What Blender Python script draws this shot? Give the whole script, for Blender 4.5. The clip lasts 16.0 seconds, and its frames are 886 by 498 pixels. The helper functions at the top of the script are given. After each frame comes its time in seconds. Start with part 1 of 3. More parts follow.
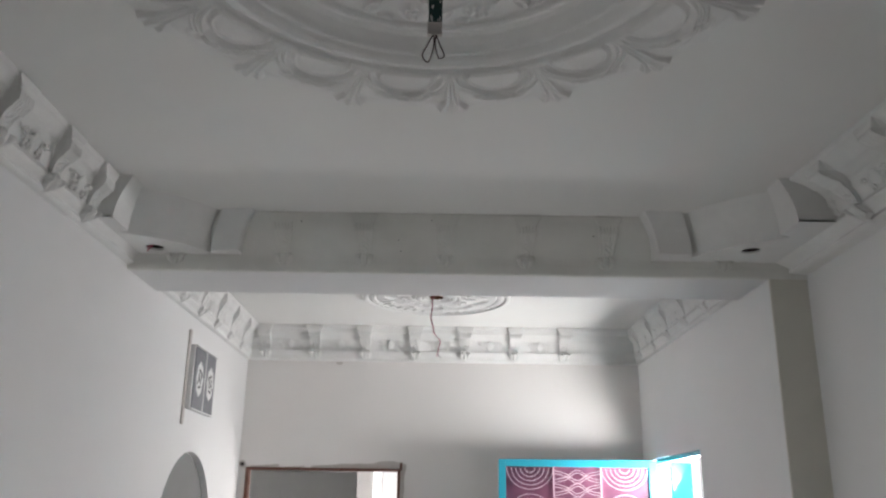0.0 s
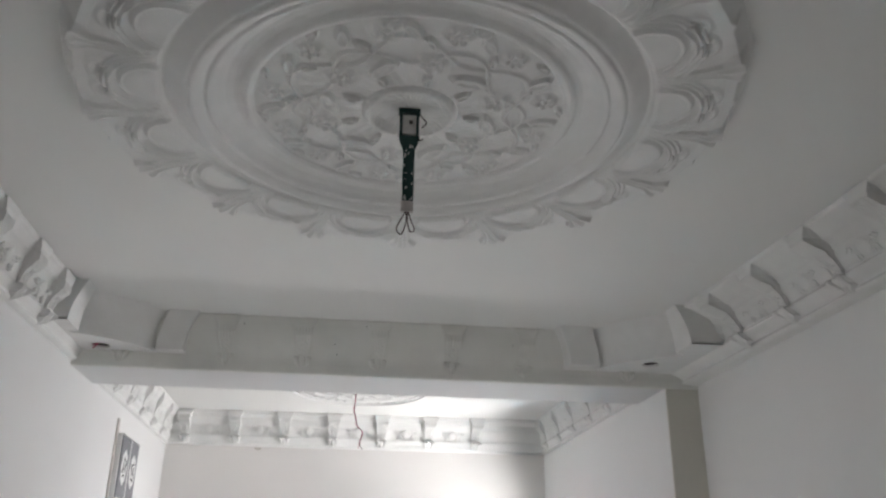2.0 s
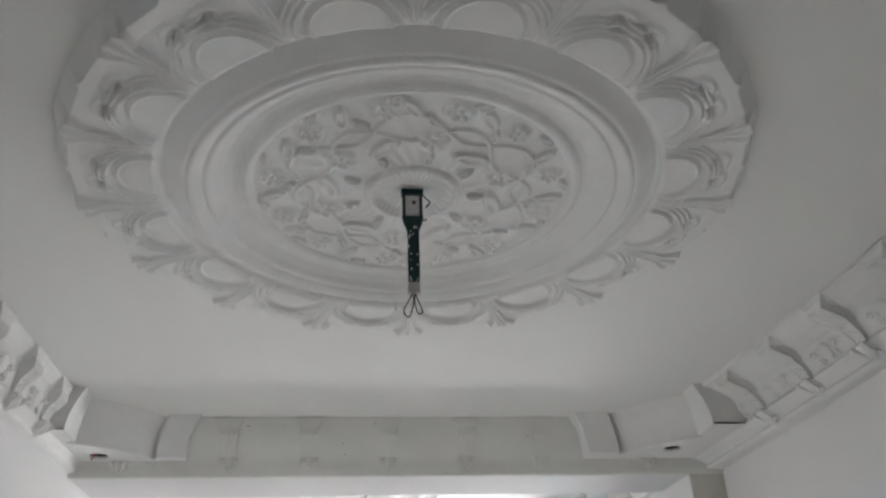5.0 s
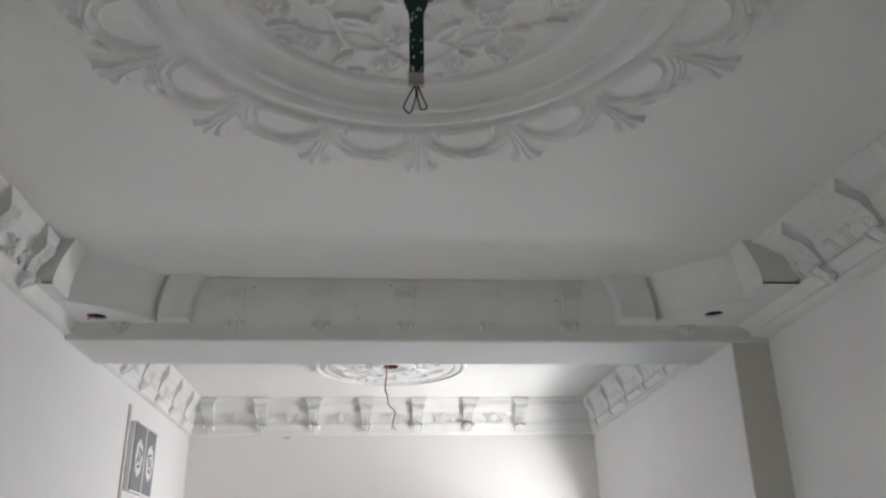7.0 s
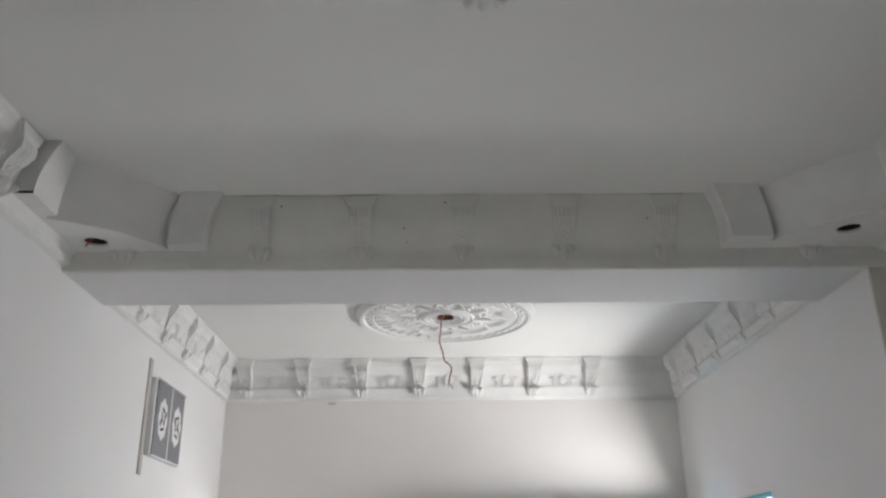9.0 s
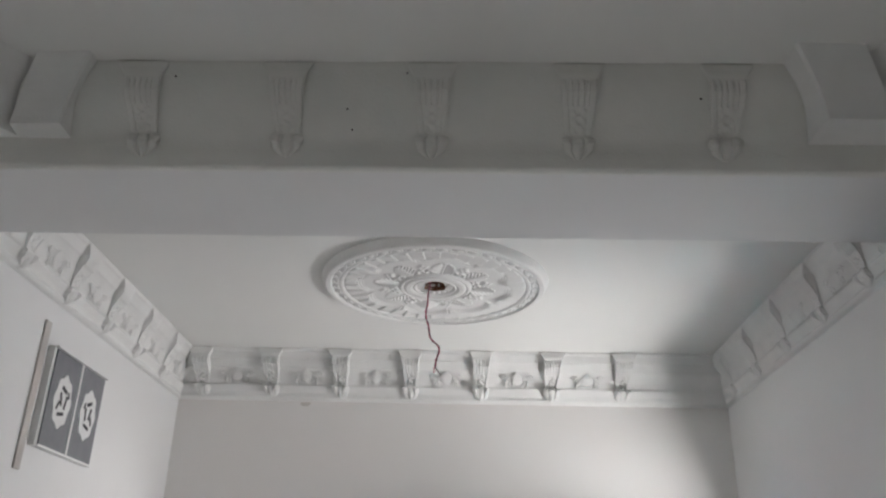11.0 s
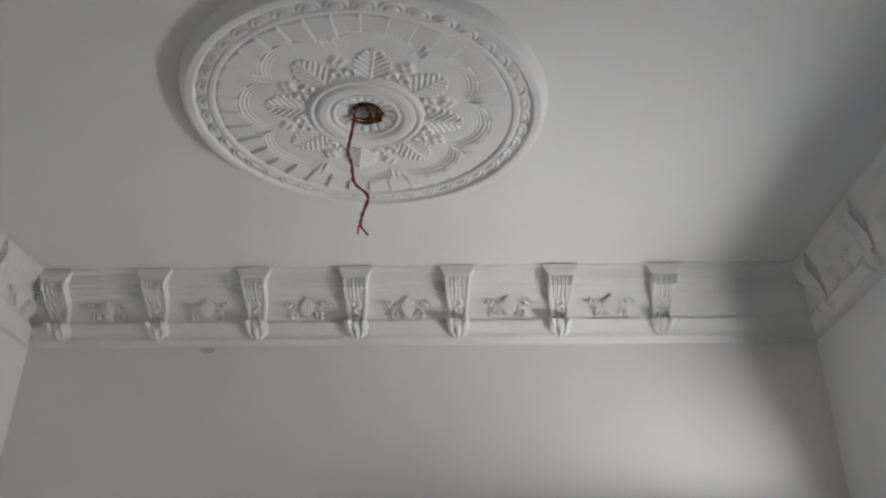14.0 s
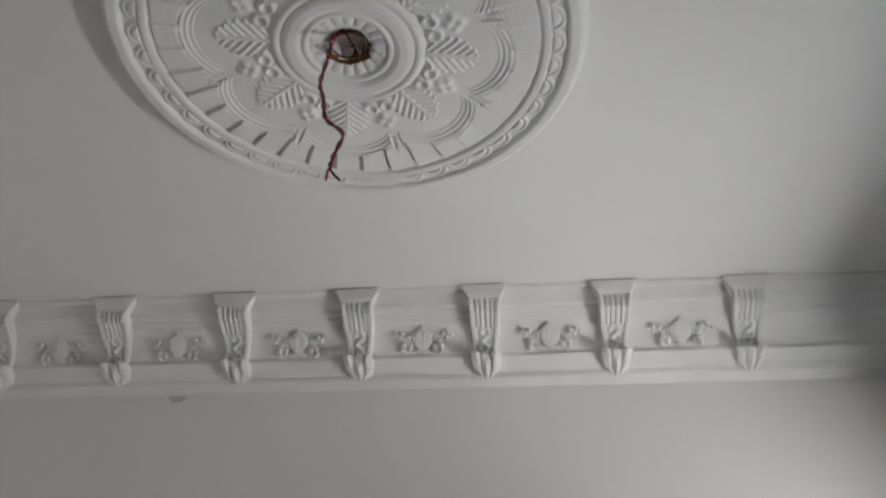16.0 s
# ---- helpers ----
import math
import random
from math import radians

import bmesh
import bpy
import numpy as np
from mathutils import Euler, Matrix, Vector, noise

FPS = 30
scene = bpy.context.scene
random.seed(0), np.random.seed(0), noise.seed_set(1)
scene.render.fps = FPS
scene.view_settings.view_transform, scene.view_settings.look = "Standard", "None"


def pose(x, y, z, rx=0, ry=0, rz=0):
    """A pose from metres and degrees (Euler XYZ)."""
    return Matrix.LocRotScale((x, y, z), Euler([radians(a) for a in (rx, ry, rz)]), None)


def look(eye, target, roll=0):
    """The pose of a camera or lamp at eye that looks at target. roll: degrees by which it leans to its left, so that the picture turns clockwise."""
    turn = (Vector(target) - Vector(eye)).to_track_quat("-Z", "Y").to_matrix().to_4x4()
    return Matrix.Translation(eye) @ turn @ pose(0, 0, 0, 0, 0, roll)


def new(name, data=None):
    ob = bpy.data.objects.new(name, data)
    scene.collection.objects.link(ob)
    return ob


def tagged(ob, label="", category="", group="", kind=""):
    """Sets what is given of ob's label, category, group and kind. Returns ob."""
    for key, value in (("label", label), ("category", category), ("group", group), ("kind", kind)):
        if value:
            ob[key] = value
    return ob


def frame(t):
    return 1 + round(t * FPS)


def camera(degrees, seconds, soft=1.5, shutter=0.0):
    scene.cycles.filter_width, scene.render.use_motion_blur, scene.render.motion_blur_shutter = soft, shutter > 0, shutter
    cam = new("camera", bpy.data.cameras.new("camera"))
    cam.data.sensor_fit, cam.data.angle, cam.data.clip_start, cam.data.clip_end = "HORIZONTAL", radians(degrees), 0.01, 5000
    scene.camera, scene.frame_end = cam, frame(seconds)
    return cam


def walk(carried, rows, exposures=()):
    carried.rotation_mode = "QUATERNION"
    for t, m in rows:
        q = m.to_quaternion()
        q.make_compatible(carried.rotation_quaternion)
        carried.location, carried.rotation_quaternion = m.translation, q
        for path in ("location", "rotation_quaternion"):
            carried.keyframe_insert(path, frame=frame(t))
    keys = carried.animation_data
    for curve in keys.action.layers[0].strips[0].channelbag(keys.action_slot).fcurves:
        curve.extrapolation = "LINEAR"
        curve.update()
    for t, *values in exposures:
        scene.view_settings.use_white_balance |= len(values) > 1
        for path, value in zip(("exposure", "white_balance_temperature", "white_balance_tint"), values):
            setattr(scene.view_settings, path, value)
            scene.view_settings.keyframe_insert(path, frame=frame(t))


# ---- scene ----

cam = camera(56.5, 16.0, 2.3)
PATH = [
    (0, (-0.047, 0.108, 1.763), (-0.036, 2.017, 2.36), 0.8),
    (0.5, (-0.103, -0.026, 1.762), (0.002, 1.865, 2.406), -0.2),
    (1, (-0.146, -0.131, 1.798), (0.05, 1.735, 2.492), 0.9),
    (1.5, (-0.19, -0.191, 1.828), (0.043, 1.642, 2.593), 0.9),
    (2, (-0.195, -0.224, 1.825), (0.045, 1.613, 2.578), 0.6),
    (2.5, (-0.202, -0.3, 1.844), (0.091, 1.442, 2.782), -0.2),
    (2.9, (-0.221, -0.33, 1.852), (0.113, 1.386, 2.823), -0.6),
    (3, (-0.19, -0.318, 1.846), (0.133, 1.404, 2.812), -0.5),
    (5.3, (-0.208, -0.112, 1.815), (0.005, 1.626, 2.781), -2.2),
    (5.5, (-0.211, -0.081, 1.811), (-0.015, 1.673, 2.751), -1.9),
    (6, (-0.204, -0.001, 1.791), (-0.027, 1.796, 2.652), -2.2),
    (6.5, (-0.189, 0.094, 1.785), (-0.043, 1.924, 2.579), -1.8),
    (7, (-0.122, 0.206, 1.777), (0.033, 2.051, 2.533), -1.1),
    (7.5, (-0.069, 0.289, 1.767), (-0.052, 2.148, 2.504), 1.5),
    (8, (-0.061, 0.414, 1.749), (-0.033, 2.278, 2.475), 0.9),
    (8.5, (-0.14, 0.625, 1.779), (-0.107, 2.471, 2.549), 0.5),
    (9, (-0.125, 0.809, 1.756), (-0.092, 2.671, 2.486), -0.7),
    (9.5, (-0.029, 1.051, 1.767), (-0.022, 2.904, 2.52), -0.2),
    (10, (0.018, 1.241, 1.769), (-0.012, 3.094, 2.521), 0.6),
    (10.2, (0.024, 1.316, 1.754), (-0.012, 3.159, 2.529), 0.8),
    (12.3, (0.099, 2.256, 1.739), (0.022, 4.059, 2.601), 1.8),
    (12.5, (0.073, 2.323, 1.735), (0.035, 4.118, 2.614), 0.2),
    (13, (0.061, 2.531, 1.733), (0.009, 4.331, 2.605), 0.3),
    (13.5, (0.15, 2.774, 1.746), (0.086, 4.556, 2.653), 0.0),
    (14, (0.183, 2.943, 1.737), (0.111, 4.726, 2.641), 0.3),
    (14.5, (0.123, 3.106, 1.76), (0.099, 4.871, 2.7), -0.5),
    (15, (0.078, 3.213, 1.756), (0.068, 4.979, 2.694), -0.8),
    (15.5, (0.124, 3.361, 1.761), (0.069, 5.084, 2.775), -0.8),
    (16, (0.216, 3.499, 1.783), (0.042, 5.153, 2.894), 1.1),
]
walk(cam, [(t, look(eye, target, roll)) for t, eye, target, roll in PATH], [(0, 3.05), (2, 3.4), (3, 3.75), (5.5, 3.65), (7, 3.3), (9.5, 2.97), (12.5, 2.4), (16, 2.08)])

# ---- light ----
world = bpy.data.worlds.new("sky")
scene.world = world
world.use_nodes = True
wn = world.node_tree.nodes
sky = wn.new("ShaderNodeTexSky")
sky.sky_type, sky.sun_disc = "NISHITA", False
sky.sun_elevation, sky.sun_rotation = radians(62), radians(-16)
world.node_tree.links.new(sky.outputs[0], wn["Background"].inputs[0])
wn["Background"].inputs[1].default_value = 0.05
sun = new("sun", bpy.data.lights.new("sun", "SUN"))
sun.data.energy, sun.data.angle, sun.data.color = 5.0, radians(0.5), (1.0, 0.965, 0.962)
sun.matrix_world = look((-1.3, 4.5, 8.8), (0, 0, 0))
# daylight lamps in the street doorway and the back room's window, with added fill lamps in the near room
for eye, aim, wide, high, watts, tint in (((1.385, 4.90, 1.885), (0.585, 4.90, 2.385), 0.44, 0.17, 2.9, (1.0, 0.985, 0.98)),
                                          # next two: fill lamps in unseen low openings of the side walls
                                          ((1.44, 2.20, 0.34), (0.0, 2.20, 0.34), 0.72, 0.54, 0.78, (1.0, 0.97, 0.925)),
                                          ((-1.30, 2.20, 0.34), (1.0, 2.20, 0.34), 0.72, 0.54, 0.62, (1.0, 0.97, 0.925)),
                                          ((0.06, 6.59, 1.21), (-1.0, 6.59, 1.21), 1.40, 1.36, 1.3, (1.0, 0.98, 0.96))):
    opening_lamp = new("daylight_fill_lamp", bpy.data.lights.new("daylight_fill_lamp", "AREA"))
    opening_lamp.data.shape, opening_lamp.data.size, opening_lamp.data.size_y = "RECTANGLE", wide, high
    opening_lamp.data.energy, opening_lamp.data.color = watts, tint
    opening_lamp.matrix_world = look(eye, aim)


# ---- materials ----
def mat(name, col, col2=None, rough=0.75, scale=6.0, bump=0.15, fine=90.0, metal=0.0, mix=0.5, big=1.2, spec=0.3):
    """A surface with stains at one scale and grain at another."""
    m = bpy.data.materials.new(name)
    m.use_nodes = True
    n, l = m.node_tree.nodes, m.node_tree.links
    b = n["Principled BSDF"]
    b.inputs["Roughness"].default_value, b.inputs["Metallic"].default_value = rough, metal
    b.inputs["Specular IOR Level"].default_value = spec
    geo = n.new("ShaderNodeNewGeometry")
    n1, n2, n3 = (n.new("ShaderNodeTexNoise") for _ in range(3))
    for node, sc, det in ((n1, scale, 6), (n2, fine, 3), (n3, big, 2)):
        node.inputs["Scale"].default_value, node.inputs["Detail"].default_value = sc, det
        l.new(geo.outputs["Position"], node.inputs["Vector"])
    add = n.new("ShaderNodeMath")
    add.operation = "ADD"
    l.new(n1.outputs[0], add.inputs[0]), l.new(n3.outputs[0], add.inputs[1])
    ramp = n.new("ShaderNodeMapRange")
    ramp.inputs[1].default_value, ramp.inputs[2].default_value = 0.75, 1.25
    l.new(add.outputs[0], ramp.inputs[0])
    fac = n.new("ShaderNodeMath")
    fac.operation, fac.inputs[1].default_value = "MULTIPLY", mix
    l.new(ramp.outputs[0], fac.inputs[0])
    mx = n.new("ShaderNodeMix")
    mx.data_type = "RGBA"
    mx.inputs[6].default_value = (*col, 1)
    mx.inputs[7].default_value = (*(col2 or [c * 0.88 for c in col]), 1)
    l.new(fac.outputs[0], mx.inputs[0]), l.new(mx.outputs[2], b.inputs["Base Color"])
    bp = n.new("ShaderNodeBump")
    bp.inputs["Strength"].default_value, bp.inputs["Distance"].default_value = bump, 0.004
    hs = n.new("ShaderNodeMath")
    hs.operation = "ADD"
    l.new(n1.outputs[0], hs.inputs[0]), l.new(n2.outputs[0], hs.inputs[1])
    l.new(hs.outputs[0], bp.inputs["Height"]), l.new(bp.outputs[0], b.inputs["Normal"])
    return m


# white of the beam, a little darker than the ceiling's
BEAMC = mat("beam_darker_white", (0.72, 0.72, 0.72), (0.67, 0.67, 0.67), 0.75, 2.5, 0.1, 150)
CEIL = mat("ceiling_paint", (0.80, 0.80, 0.78), (0.76, 0.76, 0.75), 0.8, 3.0, 0.10, 140)
WALL = mat("wall_paint", (0.79, 0.79, 0.79), (0.74, 0.74, 0.74), 0.7, 2.2, 0.10, 160)
BACK = mat("back_wall_paint", (0.81, 0.79, 0.775), (0.77, 0.75, 0.735), 0.75, 2.0, 0.10, 160)
PIER = mat("bare_render", (0.68, 0.66, 0.60), (0.60, 0.58, 0.53), 0.85, 7.0, 0.3, 120)
PLASTER = mat("moulded_plaster", (0.81, 0.81, 0.80), (0.72, 0.72, 0.71), 0.7, 14.0, 0.22, 180, mix=0.6, big=3.0)
# raw plaster, greyed as well for the shade on the beam's near face
BEAMP = mat("raw_plaster_shaded", (0.76, 0.76, 0.73), (0.67, 0.67, 0.64), 0.8, 10.0, 0.25, 150, mix=0.7, big=3.0)
FLOOR = mat("dusty_floor", (0.24, 0.235, 0.225), (0.19, 0.185, 0.18), 0.6, 4.0, 0.3, 70)
GROUND = mat("pale_concrete", (0.74, 0.73, 0.71), (0.68, 0.67, 0.65), 0.9, 2.0, 0.3, 60)
# dark grey of the unseen walls that hold back light outside
BLOCKER = mat("light_blocker_grey", (0.25, 0.245, 0.235), (0.20, 0.195, 0.19), 0.9, 2.0, 0.3, 60)
TEAL = mat("turquoise_gloss", (0.035, 0.42, 0.55), (0.03, 0.34, 0.46), 0.35, 8.0, 0.06, 120, spec=0.5)
PURPLE = mat("purple_sheet", (0.31, 0.12, 0.20), (0.07, 0.025, 0.05), 0.3, 5.0, 0.3, 30, mix=0.9, big=4.0, spec=0.5)
IRON = mat("pink_white_iron", (0.72, 0.55, 0.62), (0.62, 0.46, 0.54), 0.45, 20.0, 0.1, 120)
GREEN = mat("dark_green_metal", (0.012, 0.045, 0.042), (0.03, 0.07, 0.065), 0.55, 60.0, 0.3, 200, metal=0.2)
SPLASH = mat("dried_plaster_splash", (0.66, 0.66, 0.64), (0.45, 0.46, 0.45), 0.9, 60.0, 0.3, 200)
DARKWIRE = mat("dark_tie_wire", (0.035, 0.02, 0.018), (0.08, 0.03, 0.025), 0.6, 60.0, 0.1, 200)
REDWIRE = mat("red_cable", (0.40, 0.016, 0.075), (0.26, 0.012, 0.045), 0.45, 60.0, 0.05, 200, spec=0.5)
BROWNWIRE = mat("brown_cable", (0.07, 0.010, 0.02), (0.12, 0.015, 0.03), 0.45, 60.0, 0.05, 200, spec=0.5)
CLAY = mat("broken_clay", (0.20, 0.09, 0.045), (0.035, 0.02, 0.015), 0.95, 45.0, 0.6, 180, mix=0.9)
CAVITY = mat("cavity_mortar", (0.66, 0.56, 0.51), (0.48, 0.39, 0.34), 0.95, 30.0, 0.5, 150)
TILE = mat("grey_tile", (0.20, 0.205, 0.225), (0.26, 0.265, 0.285), 0.6, 30.0, 0.15, 200)
INK = mat("ink_stroke", (0.05, 0.05, 0.055), (0.09, 0.09, 0.10), 0.7, 30.0, 0.1, 200)
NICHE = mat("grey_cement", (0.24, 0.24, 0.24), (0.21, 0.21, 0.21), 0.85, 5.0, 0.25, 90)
RUST = mat("red_oxide_steel", (0.13, 0.05, 0.035), (0.22, 0.15, 0.12), 0.7, 25.0, 0.3, 120)
MORTAR = mat("grey_mortar", (0.50, 0.47, 0.45), (0.60, 0.57, 0.55), 0.95, 25.0, 0.6, 120)
SMEAR = mat("plaster_smear", (0.62, 0.59, 0.56), (0.50, 0.47, 0.44), 0.8, 40.0, 0.2, 150)
DARK = mat("dark_box", (0.03, 0.025, 0.022), (0.06, 0.04, 0.03), 0.8, 25.0, 0.2, 120)


# ---- makers ----
def link(name, bm, material, parent=None, smooth=False):
    me = bpy.data.meshes.new(name)
    bmesh.ops.recalc_face_normals(bm, faces=bm.faces)
    for face in bm.faces:
        face.smooth = smooth
    bm.to_mesh(me)
    bm.free()
    me.materials.append(material)
    ob = new(name, me)
    ob.parent = parent
    return ob


def part(name, bm, material, parent, label="", smooth=False):
    return tagged(link(name, bm, material, parent, smooth), label)


def empty(name, at=(0, 0, 0)):
    ob = new(name)
    ob.empty_display_size = 0.05
    ob.location = at
    return ob


def add_box(bm, x0, x1, y0, y1, z0, z1, bevel=0.0):
    v = bmesh.ops.create_cube(bm, size=1, matrix=Matrix.Translation(((x0 + x1) / 2, (y0 + y1) / 2, (z0 + z1) / 2)) @ Matrix.Diagonal((x1 - x0, y1 - y0, z1 - z0, 1)))["verts"]
    if bevel:
        e = list({e for q in v for e in q.link_edges})
        bmesh.ops.bevel(bm, geom=e, offset=bevel, segments=2, affect="EDGES", profile=0.5)


def boxes(*dims, bevel=0.0):
    bm = bmesh.new()
    for d in dims:
        add_box(bm, *d, bevel=bevel)
    return bm


def plate(outer, holes, thick, m):
    """A slab of the outline, with holes right through it: z 0 to thick in the plane of m."""
    bm = bmesh.new()
    rings = []
    for ring in (outer, *holes):
        vs = [bm.verts.new((x, y, 0)) for x, y in ring]
        rings.append([bm.edges.new((a, b)) for a, b in zip(vs, vs[1:] + vs[:1])])
    edges = [e for r in rings for e in r]
    bmesh.ops.triangle_fill(bm, edges=edges, use_beauty=True)
    faces = list(bm.faces)
    got = bmesh.ops.extrude_face_region(bm, geom=faces)["geom"]
    for v in got:
        if isinstance(v, bmesh.types.BMVert):
            v.co.z += thick
    bmesh.ops.transform(bm, matrix=m, verts=bm.verts)
    return bm


def rect(x0, x1, y0, y1):
    return [(x0, y0), (x1, y0), (x1, y1), (x0, y1)]


def circle(x, y, r, n=40, rough=0.0):
    rnd = random.Random(3)
    return [(x + r * (1 + rough * rnd.uniform(-1, 1)) * math.cos(a), y + r * (1 + rough * rnd.uniform(-1, 1)) * math.sin(a)) for a in (math.tau * k / n for k in range(n))]


def tube(bm, pts, radius, n=8):
    """A round rod along the points, closed at its ends."""
    pts = [Vector(p) for p in pts]
    rings, up = [], Vector((0.31, 0.52, 0.79))
    for k, p in enumerate(pts):
        d = (pts[min(k + 1, len(pts) - 1)] - pts[max(k - 1, 0)]).normalized()
        a = d.cross(up).normalized()
        b = d.cross(a)
        rings.append([bm.verts.new(p + radius * (math.cos(math.tau * j / n) * a + math.sin(math.tau * j / n) * b)) for j in range(n)])
    for r, s in zip(rings, rings[1:]):
        for j in range(n):
            bm.faces.new((r[j], r[(j + 1) % n], s[(j + 1) % n], s[j]))
    bm.faces.new(rings[0]), bm.faces.new(rings[-1])


def smooth_line(pts, steps=8):
    """Catmull-Rom through the points."""
    p = [Vector(q) for q in pts]
    p = [2 * p[0] - p[1], *p, 2 * p[-1] - p[-2]]
    out = []
    for a, b, c, d in zip(p, p[1:], p[2:], p[3:]):
        for k in range(steps):
            t = k / steps
            out.append(0.5 * (2 * b + (c - a) * t + (2 * a - 5 * b + 4 * c - d) * t * t + (3 * b - a - 3 * c + d) * t ** 3))
    return [*out, p[-2]]


def grid_object(name, pts, material, parent, label="", closed=False):
    """A sheet from an array of points (rows, columns, 3); closed: the columns run round."""
    nr, nc = pts.shape[:2]
    idx = np.arange(nr * nc).reshape(nr, nc)
    nxt = np.roll(idx, -1, axis=1) if closed else None
    if closed:
        a, b, c, d = idx[:-1], nxt[:-1], nxt[1:], idx[1:]
    else:
        a, b, c, d = idx[:-1, :-1], idx[:-1, 1:], idx[1:, 1:], idx[1:, :-1]
    quads = np.stack([a, b, c, d], -1).reshape(-1, 4)
    me = bpy.data.meshes.new(name)
    me.vertices.add(nr * nc)
    me.vertices.foreach_set("co", pts.reshape(-1).astype(np.float32))
    me.loops.add(quads.size)
    me.loops.foreach_set("vertex_index", quads.reshape(-1).astype(np.int32))
    me.polygons.add(len(quads))
    me.polygons.foreach_set("loop_start", np.arange(0, quads.size, 4, dtype=np.int32))
    me.polygons.foreach_set("use_smooth", np.ones(len(quads), dtype=bool))
    me.update(calc_edges=True)
    me.materials.append(material)
    ob = new(name, me)
    ob.parent = parent
    return tagged(ob, label)


# ---- the plan ----
C = 2.86                       # ceiling
XL, XR, XRA = -1.268, 1.26, 1.41  # left wall, right wall of the far room, right wall of the near room
YN, YP, YB = -1.7, 3.24, 5.43  # wall behind the camera, pier and beam, far wall
YF = 3.255                     # front of the beam
Y2 = 3.59                      # back of the beam
BZ = 2.640                     # underside of the beam


def setting(name, bm, material, label="", smooth=False):
    return tagged(link(name, bm, material, None, smooth), label, "", "", "structure")


def upright_x(x):   # plane at x: (y, z) -> world, thickness towards +x
    return Matrix(((0, 0, 1, x), (1, 0, 0, 0), (0, 1, 0, 0), (0, 0, 0, 1)))


def upright_y(y):   # plane at y: (x, z) -> world, thickness towards +y
    return Matrix(((1, 0, 0, 0), (0, 0, 1, y), (0, 1, 0, 0), (0, 0, 0, 1)))


setting("floor", boxes((XL - 2.6, XRA + 0.1, YN - 0.2, YB + 2.4, -0.12, 0)), FLOOR, "grey dusty floor of the unfinished rooms")
MB = (-0.053, 4.452)
HOLE = (-0.052, 4.458)
setting("ceiling", plate([(XL - 0.2, YN - 0.2), (XRA + 0.2, YN - 0.2), (XRA + 0.2, YP), (XR + 0.24, YP), (XR + 0.24, YB + 0.16), (0.14, YB + 0.16), (0.14, YB + 2.4), (XL - 2.6, YB + 2.4), (XL - 2.6, YB), (XL - 0.2, YB)], [circle(*HOLE, 0.031, 24, 0.10)], 0.15, Matrix.Translation((0, 0, C))), CEIL, "smooth white painted plaster ceiling")
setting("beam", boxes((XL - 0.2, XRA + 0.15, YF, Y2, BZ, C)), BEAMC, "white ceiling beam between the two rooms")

ARCH = [(3.90, 0.0), (4.83, 0.0)] + [(4.365 + 0.465 * math.cos(a), 1.55 + 0.46 * math.sin(a)) for a in (math.pi * k / 24 for k in range(25))]
# low hole here and in wall_right_near: unseen, added for the fill lamps
setting("wall_left", plate(rect(YN, YB, 0, C), [ARCH, rect(1.82, 2.58, 0.05, 0.63)], -0.2, upright_x(XL)), WALL, "white painted wall with a shallow arched niche")
setting("wall_right_near", plate(rect(YN, YP, 0, C), [rect(1.82, 2.58, 0.05, 0.63)], 0.2, upright_x(XRA)), WALL, "white painted side wall")
DY0, DY1, DZ = 4.275, 5.20, 2.052
setting("wall_right_far", plate(rect(YP + 0.004, YB, 0, C), [rect(DY0, DY1, 0, DZ)], 0.07, upright_x(XR)), WALL, "white painted wall with the street door")
setting("wall_right_outer", plate(rect(YP + 0.004, YB, 0, C), [rect(DY0, DY1, 0, DZ + 0.30)], 0.168, upright_x(XR + 0.072)), WALL, "outer skin of the wall, recessed higher over the street door")
setting("pier_face", boxes((XR + 0.001, XRA, YP - 0.004, YP + 0.02, 0, BZ + 0.02)), PIER, "bare beige rendered pier under the beam")
setting("wall_far", plate(rect(XL - 2.6, XRA + 0.2, 0, C), [rect(-1.225, -0.262, 0, 1.985)], 0.16, upright_y(YB)), BACK, "off-white far wall with a bare doorway")
setting("wall_near", plate(rect(XL - 0.2, XRA + 0.2, 0, C), [], -0.2, upright_y(YN)), WALL, "plain white end wall")
# rooms seen through the openings
# the hole in this wall is unseen, added to brighten the room
setting("wall_store_far", plate(rect(XL - 2.6, 0.14, 0, C), [rect(-3.3, -2.8, 0.8, 1.5)], 0.15, upright_y(YB + 2.2)), WALL, "white wall of the room beyond the doorway")
setting("wall_store_mid", boxes((-0.62, -0.5, YB + 1.0, YB + 2.2, 0, C)), BACK, "off-white return wall beyond the doorway")
setting("wall_store_side", plate(rect(YB + 0.16, YB + 2.2, 0, C), [rect(YB + 0.42, YB + 1.9, 0.5, 1.93)], 0.12, upright_x(0.02)), WALL, "white side wall with a small window")
setting("wall_store_left", boxes((XL - 2.6, XL - 2.45, YB + 0.16, YB + 2.2, 0, C)), WALL, "white side wall of the room beyond")
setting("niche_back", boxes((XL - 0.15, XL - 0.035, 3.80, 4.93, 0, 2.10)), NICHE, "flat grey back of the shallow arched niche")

# outside the street door
setting("ground", boxes((-60, 60, -60, 60, -0.3, -0.13)), GROUND, "pale sunlit concrete yard outside the door")
# unseen walls, added to hold back light coming straight in at the door
setting("unseen_light_walls", boxes((3.7, 4.0, 3.2, 22, -0.13, 5.0), (4.0, 9.5, 3.2, 3.5, -0.13, 5.0), (9.2, 9.5, -14, 3.2, -0.13, 5.0)), BLOCKER, "unseen grey walls added to limit the light at the street door")
